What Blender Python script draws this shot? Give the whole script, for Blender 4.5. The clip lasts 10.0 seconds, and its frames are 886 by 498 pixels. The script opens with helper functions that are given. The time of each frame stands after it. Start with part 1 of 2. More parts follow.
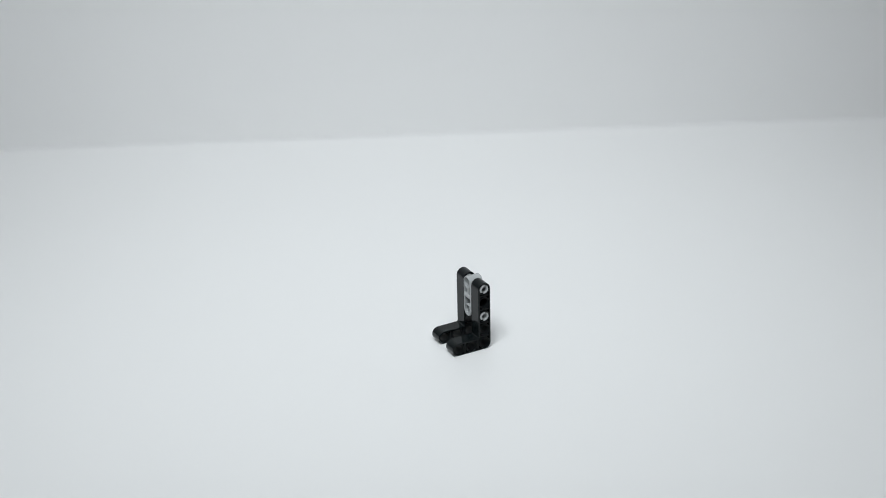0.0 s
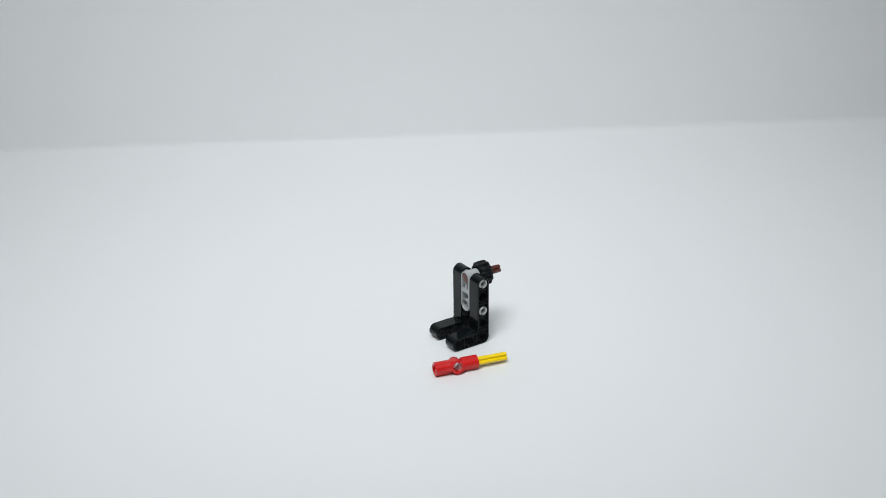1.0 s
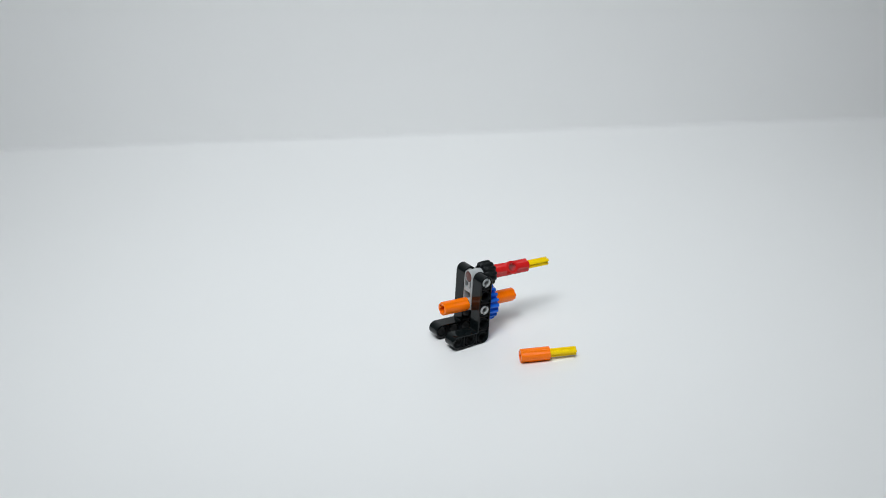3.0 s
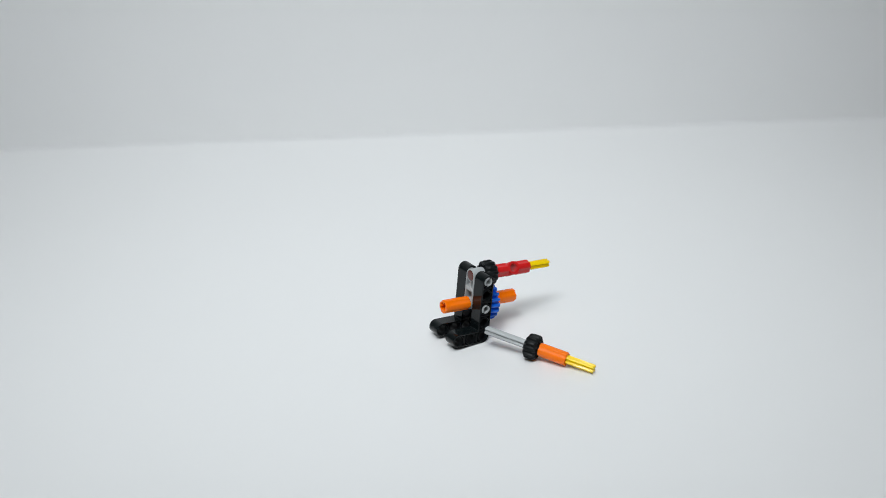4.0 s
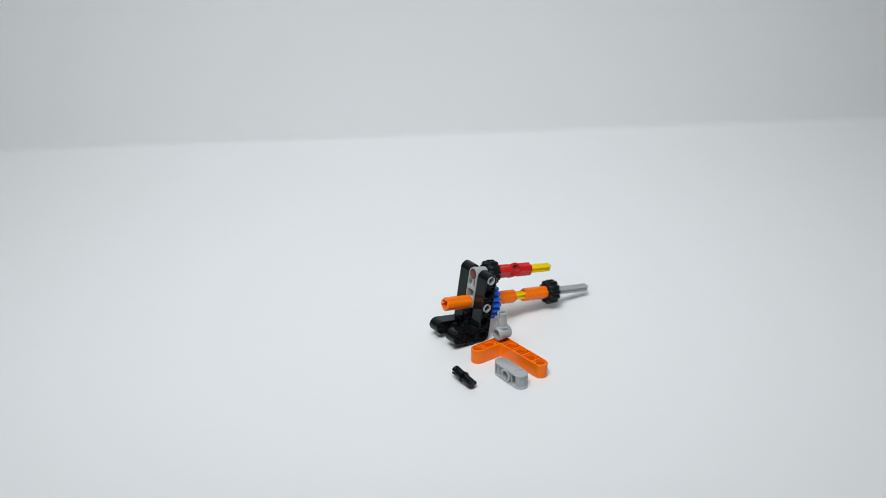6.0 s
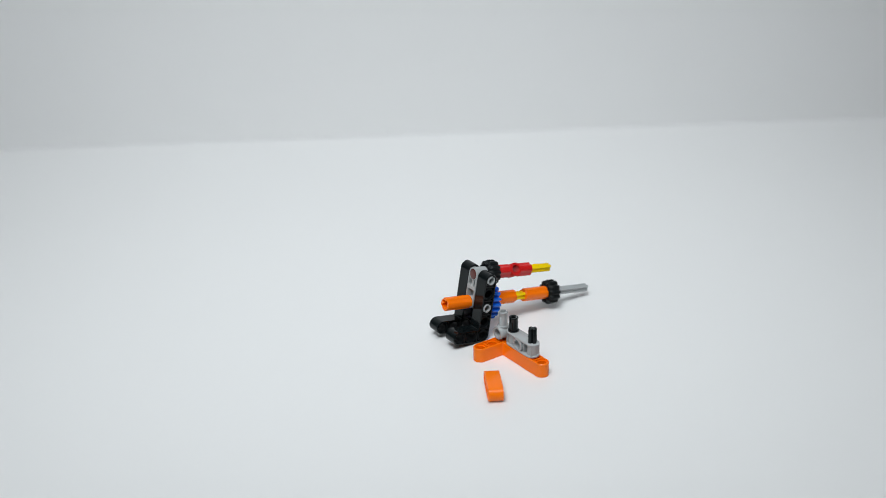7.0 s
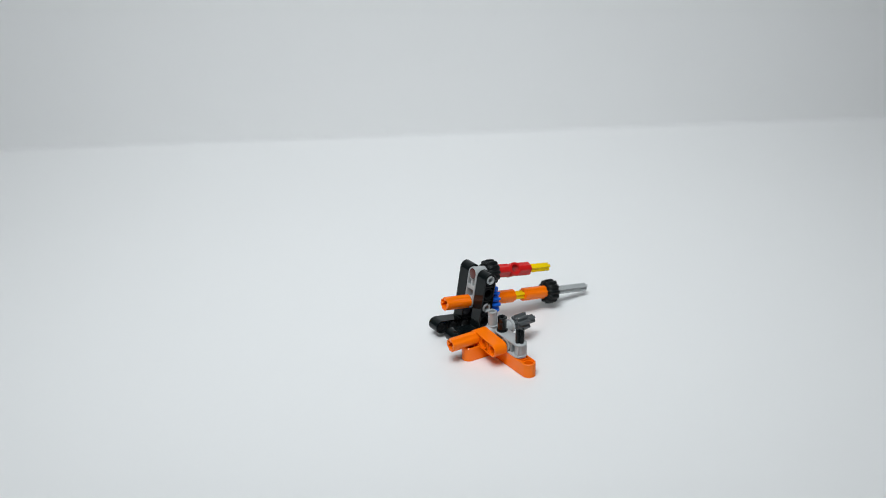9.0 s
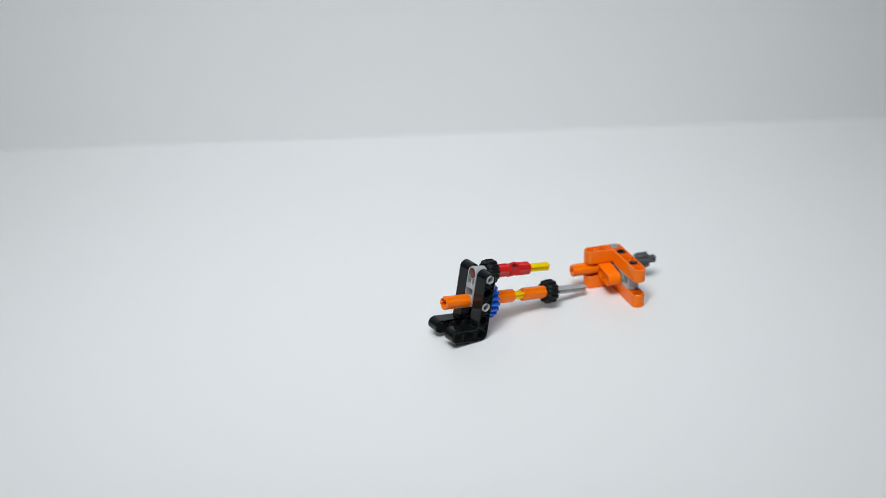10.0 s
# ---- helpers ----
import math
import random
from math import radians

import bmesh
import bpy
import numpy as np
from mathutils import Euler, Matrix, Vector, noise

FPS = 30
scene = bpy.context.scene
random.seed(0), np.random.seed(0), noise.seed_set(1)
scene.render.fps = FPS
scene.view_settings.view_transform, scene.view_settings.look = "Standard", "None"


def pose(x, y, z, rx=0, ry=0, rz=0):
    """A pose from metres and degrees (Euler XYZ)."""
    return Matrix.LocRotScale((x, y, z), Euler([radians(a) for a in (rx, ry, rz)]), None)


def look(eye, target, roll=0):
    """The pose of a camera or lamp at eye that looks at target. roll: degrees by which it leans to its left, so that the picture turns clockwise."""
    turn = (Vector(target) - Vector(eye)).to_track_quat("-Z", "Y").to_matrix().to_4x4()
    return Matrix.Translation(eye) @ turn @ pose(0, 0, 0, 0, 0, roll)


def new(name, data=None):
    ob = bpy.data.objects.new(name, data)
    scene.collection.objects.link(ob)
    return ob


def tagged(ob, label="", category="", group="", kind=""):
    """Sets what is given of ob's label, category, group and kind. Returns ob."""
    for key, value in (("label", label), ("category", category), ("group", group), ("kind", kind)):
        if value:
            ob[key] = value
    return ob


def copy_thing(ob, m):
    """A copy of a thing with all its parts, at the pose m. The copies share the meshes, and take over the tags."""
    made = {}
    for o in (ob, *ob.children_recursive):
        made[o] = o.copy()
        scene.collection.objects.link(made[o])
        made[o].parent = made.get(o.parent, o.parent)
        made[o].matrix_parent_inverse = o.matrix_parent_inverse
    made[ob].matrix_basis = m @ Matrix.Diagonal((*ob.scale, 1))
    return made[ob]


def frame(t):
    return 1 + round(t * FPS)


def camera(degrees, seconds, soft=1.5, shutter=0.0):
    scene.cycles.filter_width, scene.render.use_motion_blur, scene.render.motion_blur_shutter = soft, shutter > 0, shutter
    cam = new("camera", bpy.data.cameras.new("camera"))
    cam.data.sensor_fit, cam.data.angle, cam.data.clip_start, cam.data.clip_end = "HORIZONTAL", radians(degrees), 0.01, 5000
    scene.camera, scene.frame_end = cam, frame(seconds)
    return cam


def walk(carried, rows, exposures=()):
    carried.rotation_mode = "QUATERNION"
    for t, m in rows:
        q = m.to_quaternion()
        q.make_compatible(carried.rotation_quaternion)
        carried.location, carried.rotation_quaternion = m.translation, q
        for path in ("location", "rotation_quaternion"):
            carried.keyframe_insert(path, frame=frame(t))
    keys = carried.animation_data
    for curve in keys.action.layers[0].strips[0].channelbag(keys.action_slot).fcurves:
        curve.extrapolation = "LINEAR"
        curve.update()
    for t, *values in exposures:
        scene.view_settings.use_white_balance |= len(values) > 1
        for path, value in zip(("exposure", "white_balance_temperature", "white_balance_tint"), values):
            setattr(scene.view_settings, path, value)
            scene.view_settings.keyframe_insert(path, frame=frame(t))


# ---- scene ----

# Small building-set pieces on a white studio table, put together step by step (five steps a second).
# Sizes of the pieces are on the 8 mm grid of such sets; MM turns millimetres into metres.
MM = 0.001

# ---- camera: on a tripod, so it does not move ----
cam = camera(37.5, 10.0, soft=0.7)
cam.data.dof.use_dof, cam.data.dof.focus_distance, cam.data.dof.aperture_fstop = True, 0.702, 4.4
EYE = Matrix.Translation((0, 0, 0.34032)) @ pose(0, 0, 0, 90 - 24.37, 0, 0) @ pose(0, 0, 0, 0, 0, -0.98)
walk(cam, [(0.0, EYE), (10.0, EYE)], exposures=[(0.0, 0.0), (10.0, 0.0)])

# ---- light: two soft boxes over the table; an added white room bounces fill ----
world = bpy.data.worlds.new("room_light")
scene.world = world
world.use_nodes = True
world.node_tree.nodes["Background"].inputs[0].default_value = (0.80, 0.90, 1.0, 1)
world.node_tree.nodes["Background"].inputs[1].default_value = 0.10


def soft_box(name, eye, target, wide, high, watts, colour):
    lamp = bpy.data.lights.new(name, "AREA")
    lamp.shape, lamp.size, lamp.size_y, lamp.energy, lamp.color, lamp.spread = "RECTANGLE", wide, high, watts, colour, radians(70)
    ob = new(name, lamp)
    ob.matrix_world = look(eye, target)
    return ob


soft_box("soft_box_key", (-0.22, 0.00, 1.12), (0.00, 0.76, 0.0), 0.44, 0.38, 1.23, (0.932, 0.99, 1.02))
soft_box("soft_box_top", (-0.03, 0.37, 0.90), (0.00, 0.71, 0.0), 0.74, 0.62, 1.06, (0.932, 0.99, 1.02))


# ---- materials ----
def material(name):
    mat = bpy.data.materials.new(name)
    mat.use_nodes = True
    nt = mat.node_tree
    return mat, nt, nt.nodes["Principled BSDF"]


def node(nt, kind, **inputs):
    n = nt.nodes.new(kind)
    for key, value in inputs.items():
        n.inputs[key.replace("_", " ")].default_value = value
    return n


def plastic(name, colour, rough=0.30, spread=0.06, shine=0.5):
    """Moulded plastic: a slightly uneven tone, fine scuffs in the gloss, faint sink marks."""
    mat, nt, bsdf = material(name)
    co = nt.nodes.new("ShaderNodeTexCoord")
    broad = node(nt, "ShaderNodeTexNoise", Scale=180.0, Detail=3.0)
    fine = node(nt, "ShaderNodeTexNoise", Scale=2600.0, Detail=2.0)
    nt.links.new(co.outputs["Object"], broad.inputs["Vector"])
    nt.links.new(co.outputs["Object"], fine.inputs["Vector"])
    ramp = nt.nodes.new("ShaderNodeMix")
    ramp.data_type = "RGBA"
    ramp.inputs[6].default_value = (*[c * (1 - spread) for c in colour], 1)
    ramp.inputs[7].default_value = (*[min(1, c * (1 + spread)) for c in colour], 1)
    nt.links.new(broad.outputs["Fac"], ramp.inputs[0])
    nt.links.new(ramp.outputs[2], bsdf.inputs["Base Color"])
    gloss = node(nt, "ShaderNodeMapRange")
    gloss.inputs["To Min"].default_value, gloss.inputs["To Max"].default_value = rough - 0.04, rough + 0.07
    nt.links.new(fine.outputs["Fac"], gloss.inputs["Value"])
    nt.links.new(gloss.outputs["Result"], bsdf.inputs["Roughness"])
    bump = node(nt, "ShaderNodeBump", Strength=0.10, Distance=0.00008)
    nt.links.new(broad.outputs["Fac"], bump.inputs["Height"])
    nt.links.new(bump.outputs["Normal"], bsdf.inputs["Normal"])
    bsdf.inputs["IOR"].default_value = 1.53
    bsdf.inputs["Specular IOR Level"].default_value = shine
    return mat


def painted(name, colour, scale, spread=0.02, rough=0.5, grain=0.05):
    """Broad, nearly plain surface: faint clouding at two scales and a very fine grain."""
    mat, nt, bsdf = material(name)
    co = nt.nodes.new("ShaderNodeTexCoord")
    broad = node(nt, "ShaderNodeTexNoise", Scale=scale, Detail=4.0)
    fine = node(nt, "ShaderNodeTexNoise", Scale=scale * 160, Detail=3.0)
    nt.links.new(co.outputs["Object"], broad.inputs["Vector"])
    nt.links.new(co.outputs["Object"], fine.inputs["Vector"])
    both = nt.nodes.new("ShaderNodeMath")
    both.operation = "MULTIPLY_ADD"
    both.inputs[1].default_value = 0.3
    nt.links.new(fine.outputs["Fac"], both.inputs[0])
    nt.links.new(broad.outputs["Fac"], both.inputs[2])
    mix = nt.nodes.new("ShaderNodeMix")
    mix.data_type = "RGBA"
    mix.inputs[6].default_value = (*[c * (1 - spread) for c in colour], 1)
    mix.inputs[7].default_value = (*[min(1, c * (1 + spread)) for c in colour], 1)
    nt.links.new(both.outputs[0], mix.inputs[0])
    nt.links.new(mix.outputs[2], bsdf.inputs["Base Color"])
    bump = node(nt, "ShaderNodeBump", Strength=grain, Distance=0.0002)
    nt.links.new(fine.outputs["Fac"], bump.inputs["Height"])
    nt.links.new(bump.outputs["Normal"], bsdf.inputs["Normal"])
    bsdf.inputs["Roughness"].default_value = rough
    return mat


BLACK = plastic("black_plastic", (0.0045, 0.0066, 0.0073), 0.07, 0.15, 0.24)
BLACK_MATT = plastic("satin_black_plastic", (0.0048, 0.0064, 0.0070), 0.44, 0.15, 0.2)
LIGHT_GREY = plastic("light_grey_plastic", (0.405, 0.42, 0.425), 0.2)
DARK_GREY = plastic("dark_grey_plastic", (0.082, 0.088, 0.092), 0.2)
ORANGE = plastic("orange_plastic", (1.0, 0.186, 0.002), 0.14, 0.02, 0.32)
RED = plastic("red_plastic", (0.62, 0.014, 0.014), 0.22, 0.05, 0.4)
YELLOW = plastic("yellow_plastic", (0.95, 0.66, 0.004), 0.17, 0.03)
BLUE = plastic("blue_plastic", (0.006, 0.13, 0.72), 0.22)
BROWN = plastic("reddish_brown_plastic", (0.105, 0.026, 0.020), 0.2)
TABLE = painted("white_laminate", (0.80, 0.80, 0.80), 3.0, 0.012, 0.42, 0.03)
WALL = painted("white_backdrop_paint", (0.86, 0.86, 0.86), 2.0, 0.015, 0.7, 0.08)
ROOM = painted("white_bounce_paint", (0.82, 0.82, 0.82), 1.0, 0.03, 0.8, 0.1)
FLOOR = painted("grey_floor", (0.35, 0.34, 0.33), 2.0, 0.05, 0.6, 0.2)


# ---- mesh helpers: every shape is a stack of closed outlines, joined by quads (all in mm) ----
def circle(n=32):
    return lambda r: [(r * math.cos(2 * math.pi * k / n), r * math.sin(2 * math.pi * k / n)) for k in range(n)]


def arc(cx, cy, r, a0, a1, n):
    return [(cx + r * math.cos(radians(a0 + (a1 - a0) * k / n)), cy + r * math.sin(radians(a0 + (a1 - a0) * k / n))) for k in range(n + 1)]


def bar_outline(length):
    """A straight bar with round ends, from hole 0 at the origin to the last hole at +x."""
    return lambda r: arc(length, 0, r, -90, 90, 12) + arc(0, 0, r, 90, 270, 12)


def ell_outline(a, b):
    """An L: arms along +x and +y, the outer corner round about the corner hole."""
    return lambda r: (arc(a, 0, r, -90, 90, 12) + arc(r + 0.6, r + 0.6, 0.6, 270, 180, 3)
                      + arc(0, b, r, 0, 180, 12) + arc(0, 0, r, 180, 270, 8))


def cross(reach, half, n=64):
    """The plus-shaped section of an axle, as n points round it."""
    pts = []
    for k in range(n):
        a = 2 * math.pi * (k + 0.5) / n
        phi = (a + math.pi / 4) % (math.pi / 2) - math.pi / 4
        r = min(reach, half / max(1e-6, abs(math.sin(phi))))
        pts.append((r * math.cos(a), r * math.sin(a)))
    return pts


def toothed(teeth, root, tip, n=8):
    """A gear's outline: n points a tooth."""
    wave = (0.0, 0.2, 0.9, 1.0, 1.0, 0.9, 0.2, 0.0)
    return [((root + (tip - root) * wave[k % n]) * math.cos(2 * math.pi * k / (teeth * n)),
             (root + (tip - root) * wave[k % n]) * math.sin(2 * math.pi * k / (teeth * n))) for k in range(teeth * n)]


def stack(bm, loops, closed=False, caps=False, turn=None):
    """loops: (outline points, height); joined one to the next."""
    m = turn or Matrix.Identity(4)
    rings = [[bm.verts.new(m @ Vector((x * MM, y * MM, z * MM))) for x, y in pts] for pts, z in loops]
    pairs = list(zip(rings, rings[1:])) + ([(rings[-1], rings[0])] if closed else [])
    for lo, hi in pairs:
        n = len(lo)
        for k in range(n):
            bm.faces.new((lo[k], lo[(k + 1) % n], hi[(k + 1) % n], hi[k]))
    if caps:
        bm.faces.new(rings[0][::-1])
        bm.faces.new(rings[-1])


def box(bm, x0, x1, y0, y1, z0, z1, turn=None):
    stack(bm, [([(x0, y0), (x1, y0), (x1, y1), (x0, y1)], z0), ([(x0, y0), (x1, y0), (x1, y1), (x0, y1)], z1)], caps=True, turn=turn)


def mesh(name, bm, mat, angle=38):
    bmesh.ops.recalc_face_normals(bm, faces=bm.faces)
    data = bpy.data.meshes.new(name)
    bm.to_mesh(data)
    bm.free()
    data.materials.append(mat)
    for poly in data.polygons:
        poly.use_smooth = True
    data.set_sharp_from_angle(angle=radians(angle))
    return data


def part(name, data, parent, m=None, label=""):
    ob = new(name, data)
    ob.parent = parent
    if m is not None:
        ob.matrix_basis = m
    return tagged(ob, label)


def mm(x, y, z, rx=0, ry=0, rz=0):
    return pose(x * MM, y * MM, z * MM, rx, ry, rz)


ALONG_X = pose(0, 0, 0, 0, 90, 0)    # turns a stack along z into one along x
ALONG_Y = pose(0, 0, 0, 90, 0, 0)


# ---- the setting ----
def slab(name, x0, x1, y0, y1, z0, z1, mat, m=None):
    bm = bmesh.new()
    box(bm, x0 / MM, x1 / MM, y0 / MM, y1 / MM, z0 / MM, z1 / MM)
    ob = new(name, mesh(name, bm, mat))
    if m is not None:
        ob.matrix_world = m
    return tagged(ob, kind="structure")


BACK = pose(0.0, 0.9700, 0, 0, 0, 3.35)       # the line in which table and backdrop meet

def moulding(name, profile, wide, mat, label, category):
    """A closed (y, z) profile, in metres, drawn out along x."""
    bm = bmesh.new()
    ends = [[bm.verts.new((x, y, z)) for y, z in profile] for x in (-wide, wide)]
    n = len(profile)
    for k in range(n):
        bm.faces.new((ends[0][k], ends[0][(k + 1) % n], ends[1][(k + 1) % n], ends[1][k]))
    bm.faces.new(ends[0])
    bm.faces.new(ends[1][::-1])
    ob = new(name, mesh(name, bm, mat, 30))
    ob.matrix_world = BACK
    return tagged(ob, label, category, kind="structure")


moulding("table_top", [(-1.15, 0), (0, 0), (0, -0.02), (-1.15, -0.02)], 1.1, TABLE,
         "plain white laminate table top", "table")
moulding("backdrop", [(0.0002, -0.02), (0.0002, 0.95), (0.02, 0.95), (0.02, -0.02)], 1.1, WALL,
         "plain pale grey-white upright backdrop", "backdrop")

for name, x in (("table_side_west", -1.0), ("table_side_east", 1.0)):
    slab(name, x - 0.02, x + 0.02, -0.12, 0.94, -0.75, -0.0205, TABLE)
# Unseen room added round the set, kept close and white to bounce fill light.
slab("floor", -1.4, 1.4, -1.0, 1.4, -0.80, -0.75, FLOOR)
slab("unseen_ceiling", -1.4, 1.4, -1.0, 1.4, 1.40, 1.45, ROOM)
slab("unseen_wall_north", -1.4, 1.4, 1.3, 1.4, -0.75, 1.40, ROOM)
slab("unseen_wall_south", -1.4, 1.4, -1.0, -0.9, -0.75, 1.40, ROOM)
slab("unseen_wall_west", -1.4, -1.3, -0.9, 1.3, -0.75, 1.40, ROOM)
slab("unseen_wall_east", 1.3, 1.4, -0.9, 1.3, -0.75, 1.40, ROOM)

# ---- the pieces: shapes ----
HALF = 3.9      # half the thickness of a beam
RIM = 3.7       # half its width


def shell_mesh(outline):
    """The outer wall of a beam, hollow between its hole tubes, edges softened."""
    bm = bmesh.new()
    e = 0.22
    stack(bm, [(outline(RIM - e), HALF), (outline(RIM), HALF - e), (outline(RIM), -HALF + e), (outline(RIM - e), -HALF),
               (outline(RIM - 0.75), -HALF), (outline(RIM - 0.75), HALF)], closed=True)
    return bm


def tube_mesh(high=HALF - 0.03, bore=2.45, outer=3.25):
    """One pin hole: a tube with a stepped mouth at both ends."""
    bm = bmesh.new()
    c = circle(32)
    stack(bm, [(c(outer), -high), (c(outer), high), (c(3.05), high), (c(3.05), high - 0.85), (c(bore), high - 0.85),
               (c(bore), -high + 0.85), (c(3.05), -high + 0.85), (c(3.05), -high)], closed=True)
    return bm


def web_mesh():
    """The sunk floor between two holes, along x."""
    bm = bmesh.new()
    box(bm, -1.4, 1.4, -3.2, 3.2, -2.3, 2.3)
    box(bm, -0.35, 0.35, -3.1, 3.1, -3.5, 3.5)
    return bm


def beam(name, outline, holes, mat, parent=None):
    """A beam: its wall, with a tube for each hole and a web between neighbours as parts. Holes run along z."""
    ob = new(name, mesh(name, shell_mesh(outline), mat))
    ob.parent = parent
    inner = BLACK_MATT if mat == BLACK else mat
    tube, web = mesh("hole_tube", tube_mesh(), inner), mesh("web", web_mesh(), inner)
    for x, y in holes:
        part("hole_tube", tube, ob, mm(x, y, 0))
    for (x0, y0), (x1, y1) in zip(holes, holes[1:]):
        part("web", web, ob, mm((x0 + x1) / 2, (y0 + y1) / 2, 0, 0, 0, 0 if y0 == y1 else 90))
    return ob


ELL_HOLES = [(16, 0), (8, 0), (0, 0), (0, 8), (0, 16), (0, 24), (0, 32)]


def axle_mesh(x0, x1, turn_deg=0):
    """An axle with a plus-shaped section along x, chamfered at both ends."""
    bm = bmesh.new()
    full, thin = cross(2.38, 0.9), cross(2.1, 0.72)
    stack(bm, [(thin, x0), (full, x0 + 0.35), (full, x1 - 0.35), (thin, x1)], caps=True,
          turn=ALONG_X @ pose(0, 0, 0, 0, 0, turn_deg))
    return bm


def sleeve_outline(r, n=64):
    """Round outside of an axle sleeve with four shallow flutes along it."""
    pts = []
    for k in range(n):
        a = 2 * math.pi * (k + 0.5) / n
        phi = (a + math.pi / 4) % (math.pi / 2) - math.pi / 4
        dip = 0.45 if abs(phi) < 0.20 else (0.2 if abs(phi) < 0.30 else 0.0)
        pts.append(((r - dip) * math.cos(a), (r - dip) * math.sin(a)))
    return pts


def sleeve(bm, x0, x1, r=3.7, turn_deg=45):
    """A sleeve along x with a plus-shaped hole right through it."""
    e, hole = 0.25, cross(2.55, 1.05)
    stack(bm, [(hole, x0), (sleeve_outline(r - e), x0), (sleeve_outline(r), x0 + e), (sleeve_outline(r), x1 - e),
               (sleeve_outline(r - e), x1), (hole, x1)], closed=True, turn=ALONG_X @ pose(0, 0, 0, 0, 0, turn_deg))


def bevel_gear_mesh(teeth, root, tip, hub):
    """A double-bevel gear along x: teeth that fall away to both faces, a hub, a plus-shaped hole."""
    bm = bmesh.new()
    n = teeth * 8
    c, hole = circle(n), cross(2.5, 1.0, n)
    slim = toothed(teeth, root - 1.3, tip - 1.8)
    mid = toothed(teeth, root - 0.3, tip - 0.3)
    full = toothed(teeth, root, tip)
    stack(bm, [(hole, -3.0), (c(hub), -3.0), (slim, -3.0), (slim, -3.7), (mid, -2.7), (full, -1.9), (full, 1.9),
               (mid, 2.7), (slim, 3.7), (slim, 3.0), (c(hub), 3.0), (hole, 3.0)], closed=True, turn=ALONG_X)
    return bm


def hub_mesh(r):
    """A low collar round a plus-shaped hole, from x = 2.9 to 3.9."""
    bm = bmesh.new()
    hole, c = cross(2.5, 1.0), circle(64)
    stack(bm, [(hole, 2.9), (c(r), 2.9), (c(r), 3.75), (c(r - 0.15), 3.9), (hole, 3.9)], closed=True, turn=ALONG_X)
    return bm


def add_hubs(ob, r, mat):
    hub = mesh("hub", hub_mesh(r), mat)
    part("hub", hub, ob)
    part("hub", hub, ob, pose(0, 0, 0, 0, 0, 180))
    return ob


def spur_gear_mesh(teeth, root, tip):
    bm = bmesh.new()
    n = teeth * 8
    hole, c = cross(2.5, 1.0, n), circle(n)
    a, b = toothed(teeth, root, tip), toothed(teeth, root - 0.15, tip - 0.25)
    stack(bm, [(hole, -3.5), (b, -3.5), (a, -3.2), (a, 3.2), (b, 3.5), (hole, 3.5)], closed=True, turn=ALONG_X)
    return bm


def pin_mesh(z0, z1):
    """A round pin along z with a hollow, split, lipped tip at z1."""
    bm = bmesh.new()
    c = circle(28)
    deep = min(6.5, z1 - z0 - 1.0)
    stack(bm, [(c(2.4), z0), (c(2.4), z1 - 3.0), (c(1.55), z1 - 3.0), (c(1.55), z1 - deep)], caps=True)
    for side in (0, 180):
        pts = lambda r, q: arc(0, 0, r, side + 17, side + 163, 14) + arc(0, 0, q, side + 163, side + 17, 14)
        stack(bm, [(pts(2.4, 1.55), z1 - 3.1), (pts(2.4, 1.55), z1 - 0.9), (pts(2.55, 1.55), z1 - 0.7), (pts(2.55, 1.55), z1 - 0.2),
                   (pts(2.4, 1.6), z1)], caps=True)
    return bm


def collar_mesh(z0, mat):
    bm = bmesh.new()
    c = circle(28)
    stack(bm, [(c(2.4), z0 - 0.05), (c(2.95), z0), (c(2.95), z0 + 0.7), (c(2.4), z0 + 0.8)], caps=True)
    return mesh("collar", bm, mat)


def piece(name, bm, mat, label, category):
    return tagged(new(name, mesh(name, bm, mat)), label, category)


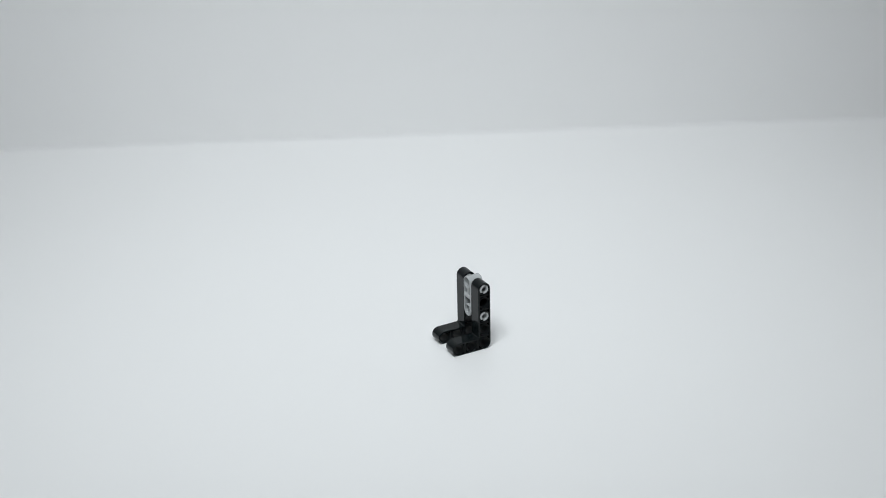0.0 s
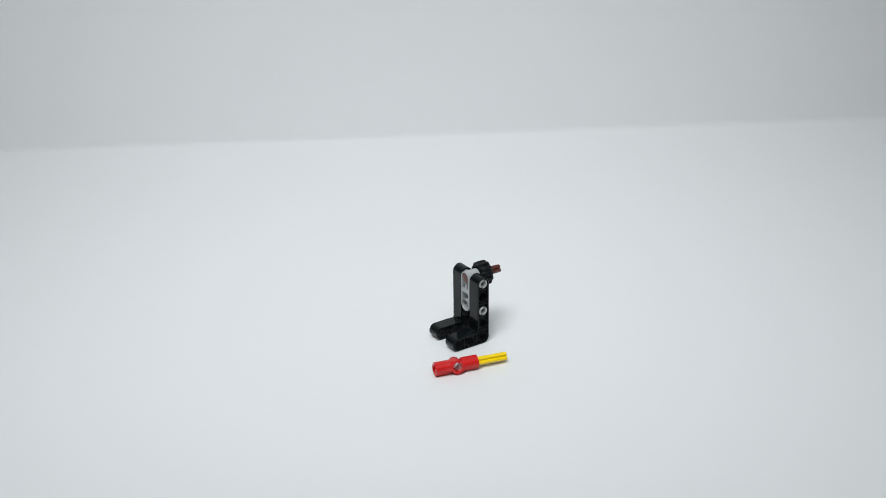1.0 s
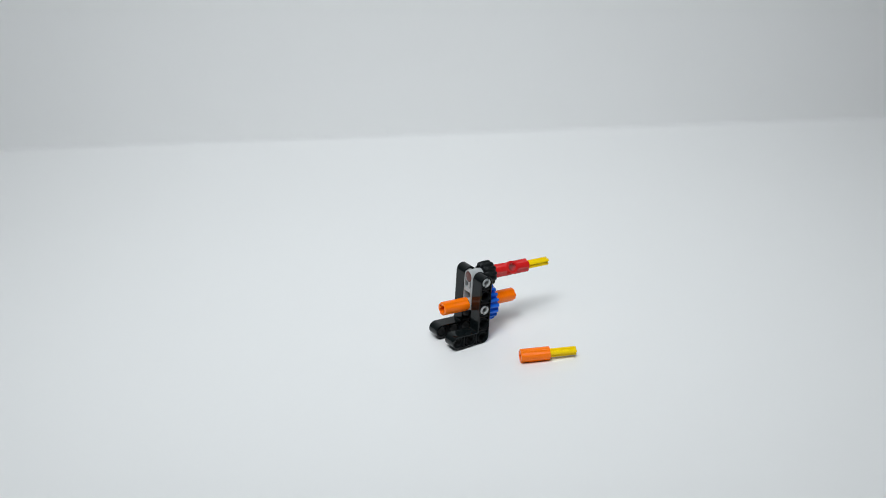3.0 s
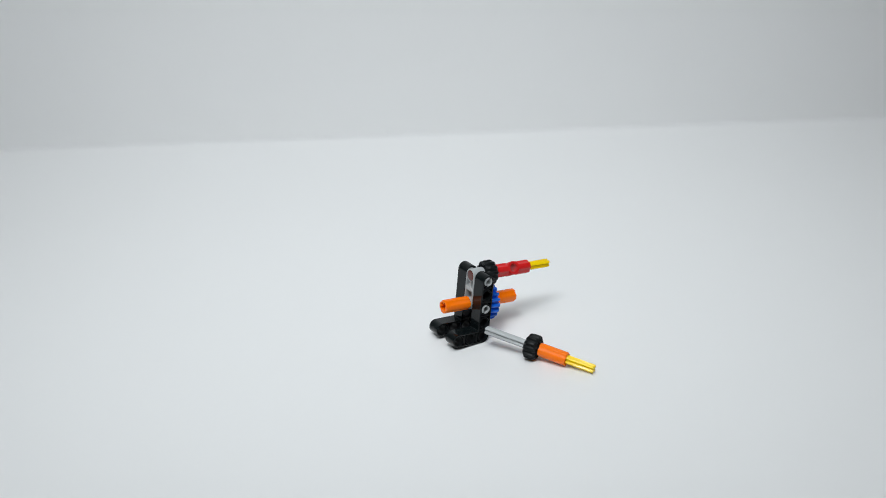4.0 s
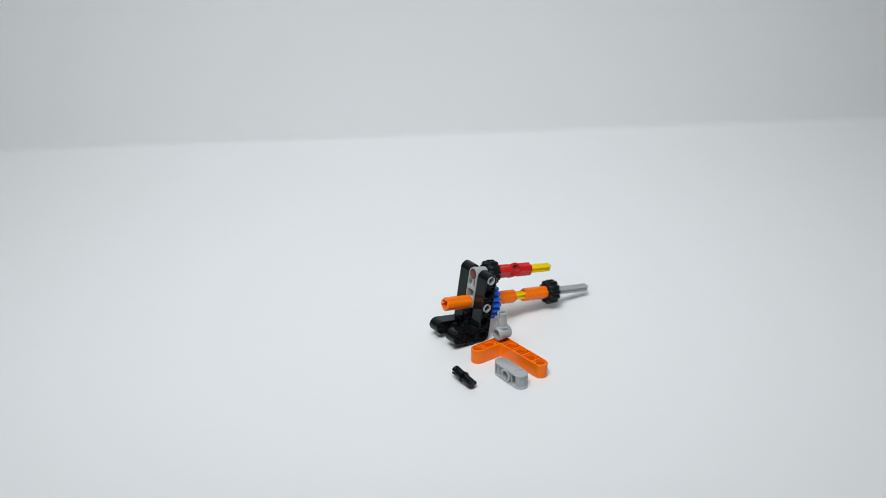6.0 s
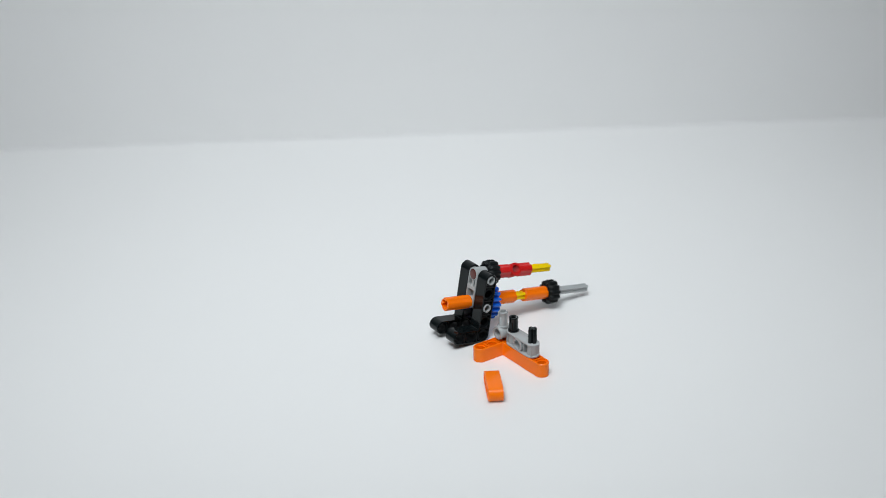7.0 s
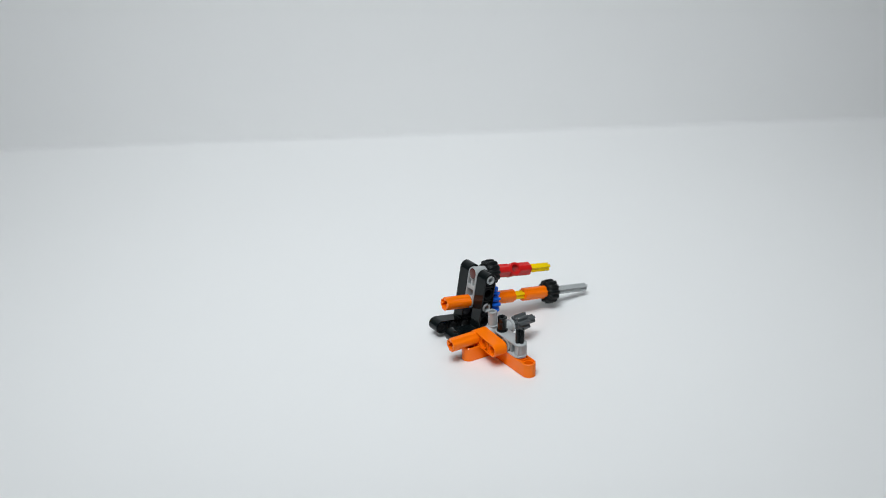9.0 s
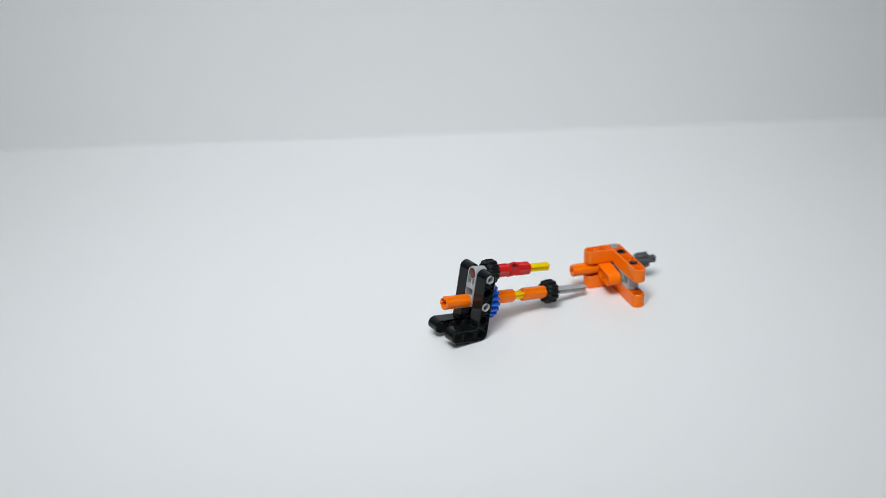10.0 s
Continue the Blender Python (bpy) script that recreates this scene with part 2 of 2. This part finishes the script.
# ---- the pieces: things ----
def make_stand():
    """Two black L beams side by side with a grey connector between them; the origin is the corner hole of the near beam.
    x runs along the foot, y out of the near face, z up."""
    root = new("toy_stand")
    tagged(root, "two black L-shaped bars joined by a grey connector, standing upright", "toy stand")
    up = pose(0, 0, 0, 90, 0, 0)                       # holes along y, long arm along z
    for y in (0, -16):
        b = beam("angled_bar", ell_outline(16, 32), ELL_HOLES, BLACK, root)
        b.matrix_basis = mm(0, y, 0) @ up
        tagged(b, "glossy black L-shaped bar with seven holes")
    # grey connector: two holes along x, pins to both sides
    bm = bmesh.new()
    out = bar_outline(16)
    side = mm(0, -8, 16) @ Matrix(((0, 0, 1, 0), (0, -1, 0, 0), (1, 0, 0, 0), (0, 0, 0, 1)))   # outline x -> z, stack z -> x
    e = 0.2
    stack(bm, [(out(RIM - e), HALF), (out(RIM), HALF - e), (out(RIM), -HALF + e), (out(RIM - e), -HALF),
               (out(RIM - 0.7), -HALF), (out(RIM - 0.7), HALF)], closed=True, turn=side)
    for z in (0, 16):
        t = tube_mesh(HALF - 0.03)
        t.transform(side @ mm(z, 0, 0))
        data = bpy.data.meshes.new("tmp")
        t.to_mesh(data)
        t.free()
        bm.from_mesh(data)
    box(bm, 7.2, 9.4, -3.2, 3.2, -3.7, 3.7, turn=side)          # solid middle
    box(bm, 3.0, 13.0, -3.2, 3.2, -0.4, 0.4, turn=side)         # sunk floor of the two slots
    box(bm, 9.4, 13.0, -0.8, 0.8, -3.3, 3.3, turn=side)         # rib in the upper slot
    con = part("pin_connector", mesh("pin_connector", bm, LIGHT_GREY), root, None, "light grey three-long connector with two holes")
    pin = mesh("pin", pin_mesh(3.7, 11.9), LIGHT_GREY)
    for z in (16, 32):
        part("pin", pin, con, mm(0, -8, z) @ pose(0, 0, 0, -90, 0, 0) @ pose(0, 0, 0, 0, 0, 62))
        part("pin", pin, con, mm(0, -8, z) @ pose(0, 0, 0, 90, 0, 0) @ pose(0, 0, 0, 0, 0, 62))
    return root


def make_red_connector():
    """A round hole across the middle, with a sleeve for an axle to each side."""
    bm = bmesh.new()
    c = circle(32)
    stack(bm, [(c(2.45), -3.9), (c(3.55), -3.9), (c(3.7), -3.7), (c(3.7), 3.7), (c(3.55), 3.9), (c(2.45), 3.9)], closed=True, turn=ALONG_Y)
    ob = piece("axle_connector", bm, RED, "glossy red axle connector with a round cross hole", "connector")
    b = bmesh.new()
    sleeve(b, 2.9, 11.9)
    data = mesh("sleeve", b, RED)
    part("sleeve", data, ob)
    part("sleeve", data, ob, pose(0, 0, 0, 0, 0, 180))
    return ob


def make_sleeve(label):
    bm = bmesh.new()
    sleeve(bm, -7.95, 7.95)
    return piece("axle_sleeve", bm, ORANGE, label, "connector")


def make_axle(name, length, mat, label, roll=0):
    return piece(name, axle_mesh(-length / 2 + 0.1, length / 2 - 0.1, roll), mat, label, "axle")


def make_stopped_axle():
    """Brown axle: the flat stop at -x."""
    ob = piece("stop_axle", axle_mesh(-11.5, 10.4, 20), BROWN, "reddish-brown short axle with a round flat stop", "axle")
    bm = bmesh.new()
    c = circle(32)
    stack(bm, [(c(2.6), -12.15), (c(2.85), -12.05), (c(2.95), -11.9), (c(2.95), -11.3)], caps=True, turn=ALONG_X)
    part("stop", mesh("stop", bm, BROWN), ob)
    return ob


def make_long_axle():
    """Dark grey axle, 5.5 units, with a thin collar one unit from its -x end."""
    ob = make_axle("collared_axle", 44, DARK_GREY, "dark grey plastic axle with a thin collar near one end", 0)
    bm = bmesh.new()
    c = circle(24)
    stack(bm, [(c(2.3), -14.4), (c(2.75), -14.2), (c(2.75), -13.6), (c(2.3), -13.4)], caps=True, turn=ALONG_X)
    part("collar", mesh("collar", bm, DARK_GREY), ob)
    return ob


def make_pin_joint():
    """Grey piece: a short tube along x with a split pin upward."""
    bm = bmesh.new()
    c = circle(32)
    stack(bm, [(c(2.45), -3.9), (c(3.5), -3.9), (c(3.7), -3.6), (c(3.7), 3.6), (c(3.5), 3.9), (c(2.45), 3.9)], closed=True, turn=ALONG_X)
    ob = piece("pin_joint", bm, LIGHT_GREY, "light grey joint with a hole and an upright split pin", "connector")
    part("pin", mesh("pin", pin_mesh(3.3, 12.0), LIGHT_GREY), ob)
    part("collar", collar_mesh(3.3, LIGHT_GREY), ob)
    return ob


def make_cross_block():
    """Grey three-long block along y: plus holes upright at both ends, a round hole along x in the middle."""
    bm = bmesh.new()
    c = circle(32)
    stack(bm, [(c(2.45), -3.9), (c(3.3), -3.9), (c(3.5), -3.7), (c(3.5), 3.7), (c(3.3), 3.9), (c(2.45), 3.9)], closed=True, turn=ALONG_X)
    ob = piece("cross_block", bm, LIGHT_GREY, "light grey three-long cross block with a round side hole", "connector")
    out = bar_outline(16)
    b = bmesh.new()
    stack(b, [(out(3.5), -0.5), (out(3.7), -0.35), (out(3.7), 0.35), (out(3.5), 0.5)], caps=True, turn=mm(0, -8, 0, 0, 0, 90))
    flange = mesh("flange", b, LIGHT_GREY)
    for z in (-3.4, 3.4):
        part("flange", flange, ob, mm(0, 0, z))
    b = bmesh.new()
    stack(b, [(c(2.75), -3.0), (c(2.75), 3.0)], caps=True)
    socket = mesh("axle_socket", b, LIGHT_GREY)
    b = bmesh.new()
    box(b, -2.9, 2.9, -0.35, 0.35, -3.0, 3.0)
    rib = mesh("rib", b, LIGHT_GREY)
    b = bmesh.new()
    box(b, -0.45, 0.45, -1.9, 1.9, -3.0, 3.0)
    web = mesh("web", b, LIGHT_GREY)
    b = bmesh.new()
    ring = arc(0, 0, 3.9, 205, 335, 14) + arc(0, 0, 3.4, 335, 205, 14)
    stack(b, [(ring, 3.8), (ring, 4.08)], caps=True)
    crescent = mesh("raised_ring", b, LIGHT_GREY)
    for y, s in ((-8, 1), (8, -1)):
        part("axle_socket", socket, ob, mm(0, y, 0))
        part("rib", rib, ob, mm(0, y + 3.9 * s, 0))
        part("rib", rib, ob, mm(0, y - 1.9 * s, 0))
        part("web", web, ob, mm(0, y + 2.9 * s, 0))
    part("raised_ring", crescent, ob, mm(0, 8, 0))
    return ob


def make_axle_pin(flip):
    """Black peg: a split pin on one end and a plus-shaped axle on the other. flip: axle end up."""
    bm = bmesh.new()
    c = circle(28)
    stack(bm, [(c(2.4), 3.85), (c(2.95), 3.9), (c(2.95), 4.6), (c(2.4), 4.7)] if not flip else [(c(2.35), -4.6), (c(2.9), -4.5), (c(2.9), -4.0), (c(2.35), -3.9)], caps=True)
    ob = piece("axle_peg", bm, BLACK, "black peg with its axle end upward" if flip else "black peg with its split pin end upward", "peg")
    b = bmesh.new()
    full, thin = cross(2.38, 0.9), cross(2.1, 0.72)
    stack(b, [(full, -4), (full, 11.6), (thin, 12)] if flip else [(thin, -3.9), (full, -3.6), (full, 4)], caps=True)
    part("axle_end", mesh("axle_end", b, BLACK), ob)
    if flip:
        b = bmesh.new()
        stack(b, [(c(2.2), -11.7), (c(2.4), -11.4), (c(2.4), -4)], caps=True)
        part("pin", mesh("pin", b, BLACK), ob)
    else:
        part("pin", mesh("pin", pin_mesh(3.9, 12.0), BLACK), ob)
    return ob


def make_bush():
    """A barrel with a flange at each end, with two slots along the middle."""
    bm = bmesh.new()
    c, hole = circle(64), cross(2.5, 1.0)
    for x0, x1 in ((-2.6, -1.9), (1.9, 2.6)):
        stack(bm, [(hole, x0), (c(3.0), x0), (c(3.0), x1), (hole, x1)], closed=True, turn=ALONG_X)
    for side in (0, 180):          # the two slots lie between these halves of the barrel
        half = arc(0, 0, 3.0, side + 10, side + 170, 20) + arc(0, 0, 2.45, side + 170, side + 10, 20)
        stack(bm, [(half, -1.95), (half, 1.95)], caps=True, turn=ALONG_X)
    ob = piece("bush", bm, LIGHT_GREY, "light grey axle bush with two flanges", "bush")
    b = bmesh.new()
    stack(b, [(hole, 2.5), (c(3.55), 2.5), (c(3.7), 2.65), (c(3.7), 3.75), (c(3.55), 3.9), (hole, 3.9)], closed=True, turn=ALONG_X)
    flange = mesh("flange", b, LIGHT_GREY)
    part("flange", flange, ob)
    part("flange", flange, ob, pose(0, 0, 0, 0, 0, 180))
    return ob


stand = make_stand()
brown_axle = make_stopped_axle()
top_gear = add_hubs(piece("gear", bevel_gear_mesh(12, 5.85, 6.95, 3.6), BLACK_MATT, "small black plastic gear with twelve teeth", "gear"), 3.5, BLACK_MATT)
shaft_gear = tagged(copy_thing(top_gear, Matrix.Identity(4)), "small black plastic gear with twelve teeth")
blue_gear = add_hubs(piece("gear", bevel_gear_mesh(20, 8.9, 11.1, 3.6), BLUE, "blue plastic gear with twenty teeth", "gear"), 3.5, BLUE)
small_gear = add_hubs(piece("gear", spur_gear_mesh(8, 3.2, 4.85), DARK_GREY, "small dark grey gear with eight straight teeth", "gear"), 3.0, DARK_GREY)
top_yellow = make_axle("axle", 23.3, YELLOW, "bright yellow short plastic axle")
shaft_yellow = copy_thing(top_yellow, Matrix.Identity(4))
red_connector = make_red_connector()
black_axle = make_axle("axle", 31, BLACK, "black plastic axle of medium length", 10)
grey_axle = make_axle("axle", 40, LIGHT_GREY, "light grey plastic axle")
front_sleeve = make_sleeve("orange plastic axle sleeve with a plus-shaped hole")
back_sleeve = copy_thing(front_sleeve, Matrix.Identity(4))
shaft_sleeve = copy_thing(front_sleeve, Matrix.Identity(4))
lift_sleeve = copy_thing(front_sleeve, Matrix.Identity(4))
lower_ell = tagged(beam("angled_bar", ell_outline(16, 32), ELL_HOLES, ORANGE), "orange L-shaped bar with seven holes, lying flat", "toy bar")
upper_ell = copy_thing(lower_ell, Matrix.Identity(4))
short_beam = tagged(beam("straight_bar", bar_outline(16), [(0, 0), (8, 0), (16, 0)], ORANGE), "short orange bar with three holes", "toy bar")
pin_joint = make_pin_joint()
cross_block = make_cross_block()
pin_peg, axle_peg = make_axle_pin(False), make_axle_pin(True)
long_axle = make_long_axle()
bush = make_bush()
for group, obs in (("orange axle sleeves", (front_sleeve, back_sleeve, shaft_sleeve, lift_sleeve)), ("black bevel gears", (top_gear, shaft_gear)),
                   ("yellow axles", (top_yellow, shaft_yellow)), ("orange L bars", (lower_ell, upper_ell)), ("black pegs", (pin_peg, axle_peg))):
    for ob in obs:
        tagged(ob, group=group)

# ---- where things stand, step by step (mm and degrees) ----
# stand: seconds, x, y, turn, lean, and how far the upper and the lower shaft sag in their holes
STAND = [(0.0, 19.9, 623.1, 207.8, -0.6, 0, 0), (0.4, 19.6, 630.8, 213.8, 0.2, 0, 0), (0.6, 19.0, 629.2, 212.8, 0.2, 0, 0), (1.2, 19.1, 629.2, 213.1, 2.0, 1.1, 0), (1.6, 19.1, 629.2, 213.1, 2.6, 1.4, 0), (1.8, 19.0, 629.3, 213.0, 3.4, 1.5, 0), (2.0, 18.8, 629.2, 212.6, 4.7, 0.2, 0.5),
         (3.4, 18.9, 630.0, 213.0, 6.8, 0.3, 0.7), (4.2, 19.0, 630.6, 213.4, 7.6, 1.2, 1.2), (5.2, 19.1, 630.6, 213.2, 9.3, 1.1, 0.8),
         (5.6, 18.9, 630.9, 213.4, 10.1, 0.9, 0.2), (9.0, 18.6, 631.4, 213.5, 10.2, 0.8, 0.1), (9.6, 18.2, 631.9, 213.4, 10.6, 0.3, 0.0)]
# the flat orange beam and what is built on it: seconds, x, y, turn
LIFT = [(5.4, 32.3, 614.2, -145.0), (5.6, 30.5, 616.2, -143.6), (6.6, 32.0, 617.3, -145.3), (7.6, 29.3, 617.9, -144.7), (7.8, 25.9, 615.6, -146.6),
        (8.2, 28.1, 616.5, -147.0), (8.4, 28.9, 617.0, -147.0), (8.8, 27.1, 617.1, -147.0), (9.0, 26.3, 618.0, -147.8), (9.4, 31.8, 617.3, -147.7),
        (9.6, 61.2, 629.7, -160.8), (9.8, 84.7, 656.9, -160.5), (10.0, 101.5, 699.3, -162.9)]
# the loose shaft, rolling on its gear: seconds, x and y of the yellow tip, turn of its way to the grey tip
SHAFT = [(3.8, 70.3, 609.8, 190.0), (4.0, 77.7, 591.2, 150.5), (4.2, 53.4, 589.3, 89.9), (4.4, 44.6, 616.4, 64.3), (4.6, 44.7, 637.1, 44.4),
         (4.8, 43.2, 660.6, 33.1), (5.0, 38.6, 654.9, 38.6)]


def at(rows, t):
    return [r for r in rows if r[0] <= t + 1e-6][-1] if rows[0][0] <= t + 1e-6 else rows[0]


def stand_pose(t):
    _, x, y, turn, lean, _, _ = at(STAND, t)
    return mm(x, y, 3.7, 0, 0, turn) @ pose(0, 0, 0, 0, -lean, 0)


def lift_pose(t):
    _, x, y, turn = at(LIFT, t)
    return mm(x, y, 0, 0, 0, turn)


def shaft_pose(t):
    _, x, y, turn = at(SHAFT, t)
    return mm(x, y, 2.4, 0, 0, turn) @ pose(0, 0, 0, 0, -7, 0)


def on_stand(x, y, z, roll=0):
    """A place on the stand for a piece that points along the stand's -x."""
    def place(t):
        sag = at(STAND, t)[5 if z > 20 else 6]
        return stand_pose(t) @ mm(0, y, z, 0, -sag, 0) @ mm(x, 0, 0, 0, 0, 180) @ pose(0, 0, 0, roll, 0, 0)
    return place


def on_lift(x, y, z, rz=0, rx=0):
    return lambda t: lift_pose(t) @ mm(x, y, z, 0, 0, rz) @ pose(0, 0, 0, rx, 0, 0)


def on_shaft(x, roll=0):
    return lambda t: shaft_pose(t) @ mm(x, 0, 0, roll, 0, 0)


def lying(x, y, z, rz=0, rx=0):
    m = mm(x, y, z, 0, 0, rz) @ pose(0, 0, 0, rx, 0, 0)
    return lambda t: m


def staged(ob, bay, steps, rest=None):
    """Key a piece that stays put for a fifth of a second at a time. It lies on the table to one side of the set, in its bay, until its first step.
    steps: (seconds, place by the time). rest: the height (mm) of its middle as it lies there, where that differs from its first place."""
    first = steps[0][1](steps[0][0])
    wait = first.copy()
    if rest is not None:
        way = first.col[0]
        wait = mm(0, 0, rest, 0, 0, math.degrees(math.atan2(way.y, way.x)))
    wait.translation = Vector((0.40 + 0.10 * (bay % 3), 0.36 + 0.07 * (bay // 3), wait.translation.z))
    rows, last = [], None
    for k in range(51):
        t = k / 5
        now = [f for since, f in steps if since <= t + 1e-6]
        m = now[-1](t) if now else wait
        if last is None:
            rows.append((t, m))
        elif m != last:
            rows += [(t - 1 / FPS, last), (t, m)]
        last = m
    if rows[-1][0] < 9.99:
        rows.append((10.0, last))
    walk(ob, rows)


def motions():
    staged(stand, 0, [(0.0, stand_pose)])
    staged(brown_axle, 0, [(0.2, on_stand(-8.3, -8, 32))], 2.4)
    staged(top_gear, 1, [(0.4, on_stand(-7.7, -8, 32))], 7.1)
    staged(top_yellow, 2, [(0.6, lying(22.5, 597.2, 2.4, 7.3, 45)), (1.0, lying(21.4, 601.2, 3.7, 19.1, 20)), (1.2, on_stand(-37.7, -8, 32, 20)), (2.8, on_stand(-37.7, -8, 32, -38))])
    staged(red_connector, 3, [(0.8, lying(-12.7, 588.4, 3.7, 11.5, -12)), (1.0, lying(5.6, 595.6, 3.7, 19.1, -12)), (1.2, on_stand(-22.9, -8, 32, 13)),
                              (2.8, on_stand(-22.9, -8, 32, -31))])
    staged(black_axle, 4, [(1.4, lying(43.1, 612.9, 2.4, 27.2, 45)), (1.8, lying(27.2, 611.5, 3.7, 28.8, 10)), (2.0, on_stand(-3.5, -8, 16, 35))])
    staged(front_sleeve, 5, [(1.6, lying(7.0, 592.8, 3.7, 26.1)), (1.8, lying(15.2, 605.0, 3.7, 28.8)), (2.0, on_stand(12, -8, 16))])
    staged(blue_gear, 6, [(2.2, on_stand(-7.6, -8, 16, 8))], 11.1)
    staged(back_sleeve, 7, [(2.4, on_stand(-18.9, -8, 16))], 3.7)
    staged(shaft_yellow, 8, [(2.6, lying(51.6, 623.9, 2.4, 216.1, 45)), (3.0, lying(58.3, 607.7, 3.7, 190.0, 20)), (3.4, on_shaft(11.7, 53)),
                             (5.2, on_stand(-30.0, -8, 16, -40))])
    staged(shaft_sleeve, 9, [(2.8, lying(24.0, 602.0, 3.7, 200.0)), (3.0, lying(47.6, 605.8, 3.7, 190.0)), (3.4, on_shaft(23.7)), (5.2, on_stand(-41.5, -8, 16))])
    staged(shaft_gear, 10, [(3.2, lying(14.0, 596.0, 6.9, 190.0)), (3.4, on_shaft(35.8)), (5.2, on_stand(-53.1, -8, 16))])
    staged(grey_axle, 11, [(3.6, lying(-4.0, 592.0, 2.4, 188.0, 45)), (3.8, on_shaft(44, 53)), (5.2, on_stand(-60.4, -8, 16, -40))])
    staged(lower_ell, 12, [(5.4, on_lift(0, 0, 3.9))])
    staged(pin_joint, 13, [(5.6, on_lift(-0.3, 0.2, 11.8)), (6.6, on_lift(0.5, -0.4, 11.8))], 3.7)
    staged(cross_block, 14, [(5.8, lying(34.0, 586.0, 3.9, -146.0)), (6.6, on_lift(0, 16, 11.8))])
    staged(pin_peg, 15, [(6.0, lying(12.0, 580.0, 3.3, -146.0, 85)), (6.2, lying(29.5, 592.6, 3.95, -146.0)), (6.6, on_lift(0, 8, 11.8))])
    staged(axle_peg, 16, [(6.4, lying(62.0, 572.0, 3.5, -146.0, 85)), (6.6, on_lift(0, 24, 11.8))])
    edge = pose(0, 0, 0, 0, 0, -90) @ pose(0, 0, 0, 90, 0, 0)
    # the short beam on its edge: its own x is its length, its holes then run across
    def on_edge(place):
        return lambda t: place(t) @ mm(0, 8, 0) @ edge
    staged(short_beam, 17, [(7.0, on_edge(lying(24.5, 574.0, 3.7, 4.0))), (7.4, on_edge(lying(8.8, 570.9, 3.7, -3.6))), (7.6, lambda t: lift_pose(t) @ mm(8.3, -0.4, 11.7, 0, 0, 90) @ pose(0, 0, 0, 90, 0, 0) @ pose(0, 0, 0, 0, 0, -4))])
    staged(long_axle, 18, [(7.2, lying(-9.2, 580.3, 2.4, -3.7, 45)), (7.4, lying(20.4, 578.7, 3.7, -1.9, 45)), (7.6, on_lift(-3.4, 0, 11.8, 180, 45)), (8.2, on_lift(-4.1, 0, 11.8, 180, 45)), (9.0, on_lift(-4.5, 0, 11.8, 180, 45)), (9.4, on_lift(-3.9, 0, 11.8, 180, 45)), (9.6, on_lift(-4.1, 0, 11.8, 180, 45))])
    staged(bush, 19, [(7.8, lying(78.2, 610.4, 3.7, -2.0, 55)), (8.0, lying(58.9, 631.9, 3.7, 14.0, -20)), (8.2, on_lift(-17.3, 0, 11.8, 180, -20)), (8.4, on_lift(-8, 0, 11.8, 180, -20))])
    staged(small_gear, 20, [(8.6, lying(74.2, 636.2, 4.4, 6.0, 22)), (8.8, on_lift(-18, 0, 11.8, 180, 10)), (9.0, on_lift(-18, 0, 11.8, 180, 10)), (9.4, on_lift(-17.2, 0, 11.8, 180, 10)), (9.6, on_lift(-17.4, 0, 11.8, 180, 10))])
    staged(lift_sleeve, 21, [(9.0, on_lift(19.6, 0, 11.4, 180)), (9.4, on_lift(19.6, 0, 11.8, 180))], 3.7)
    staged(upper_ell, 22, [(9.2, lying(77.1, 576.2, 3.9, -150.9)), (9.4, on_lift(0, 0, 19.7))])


motions()
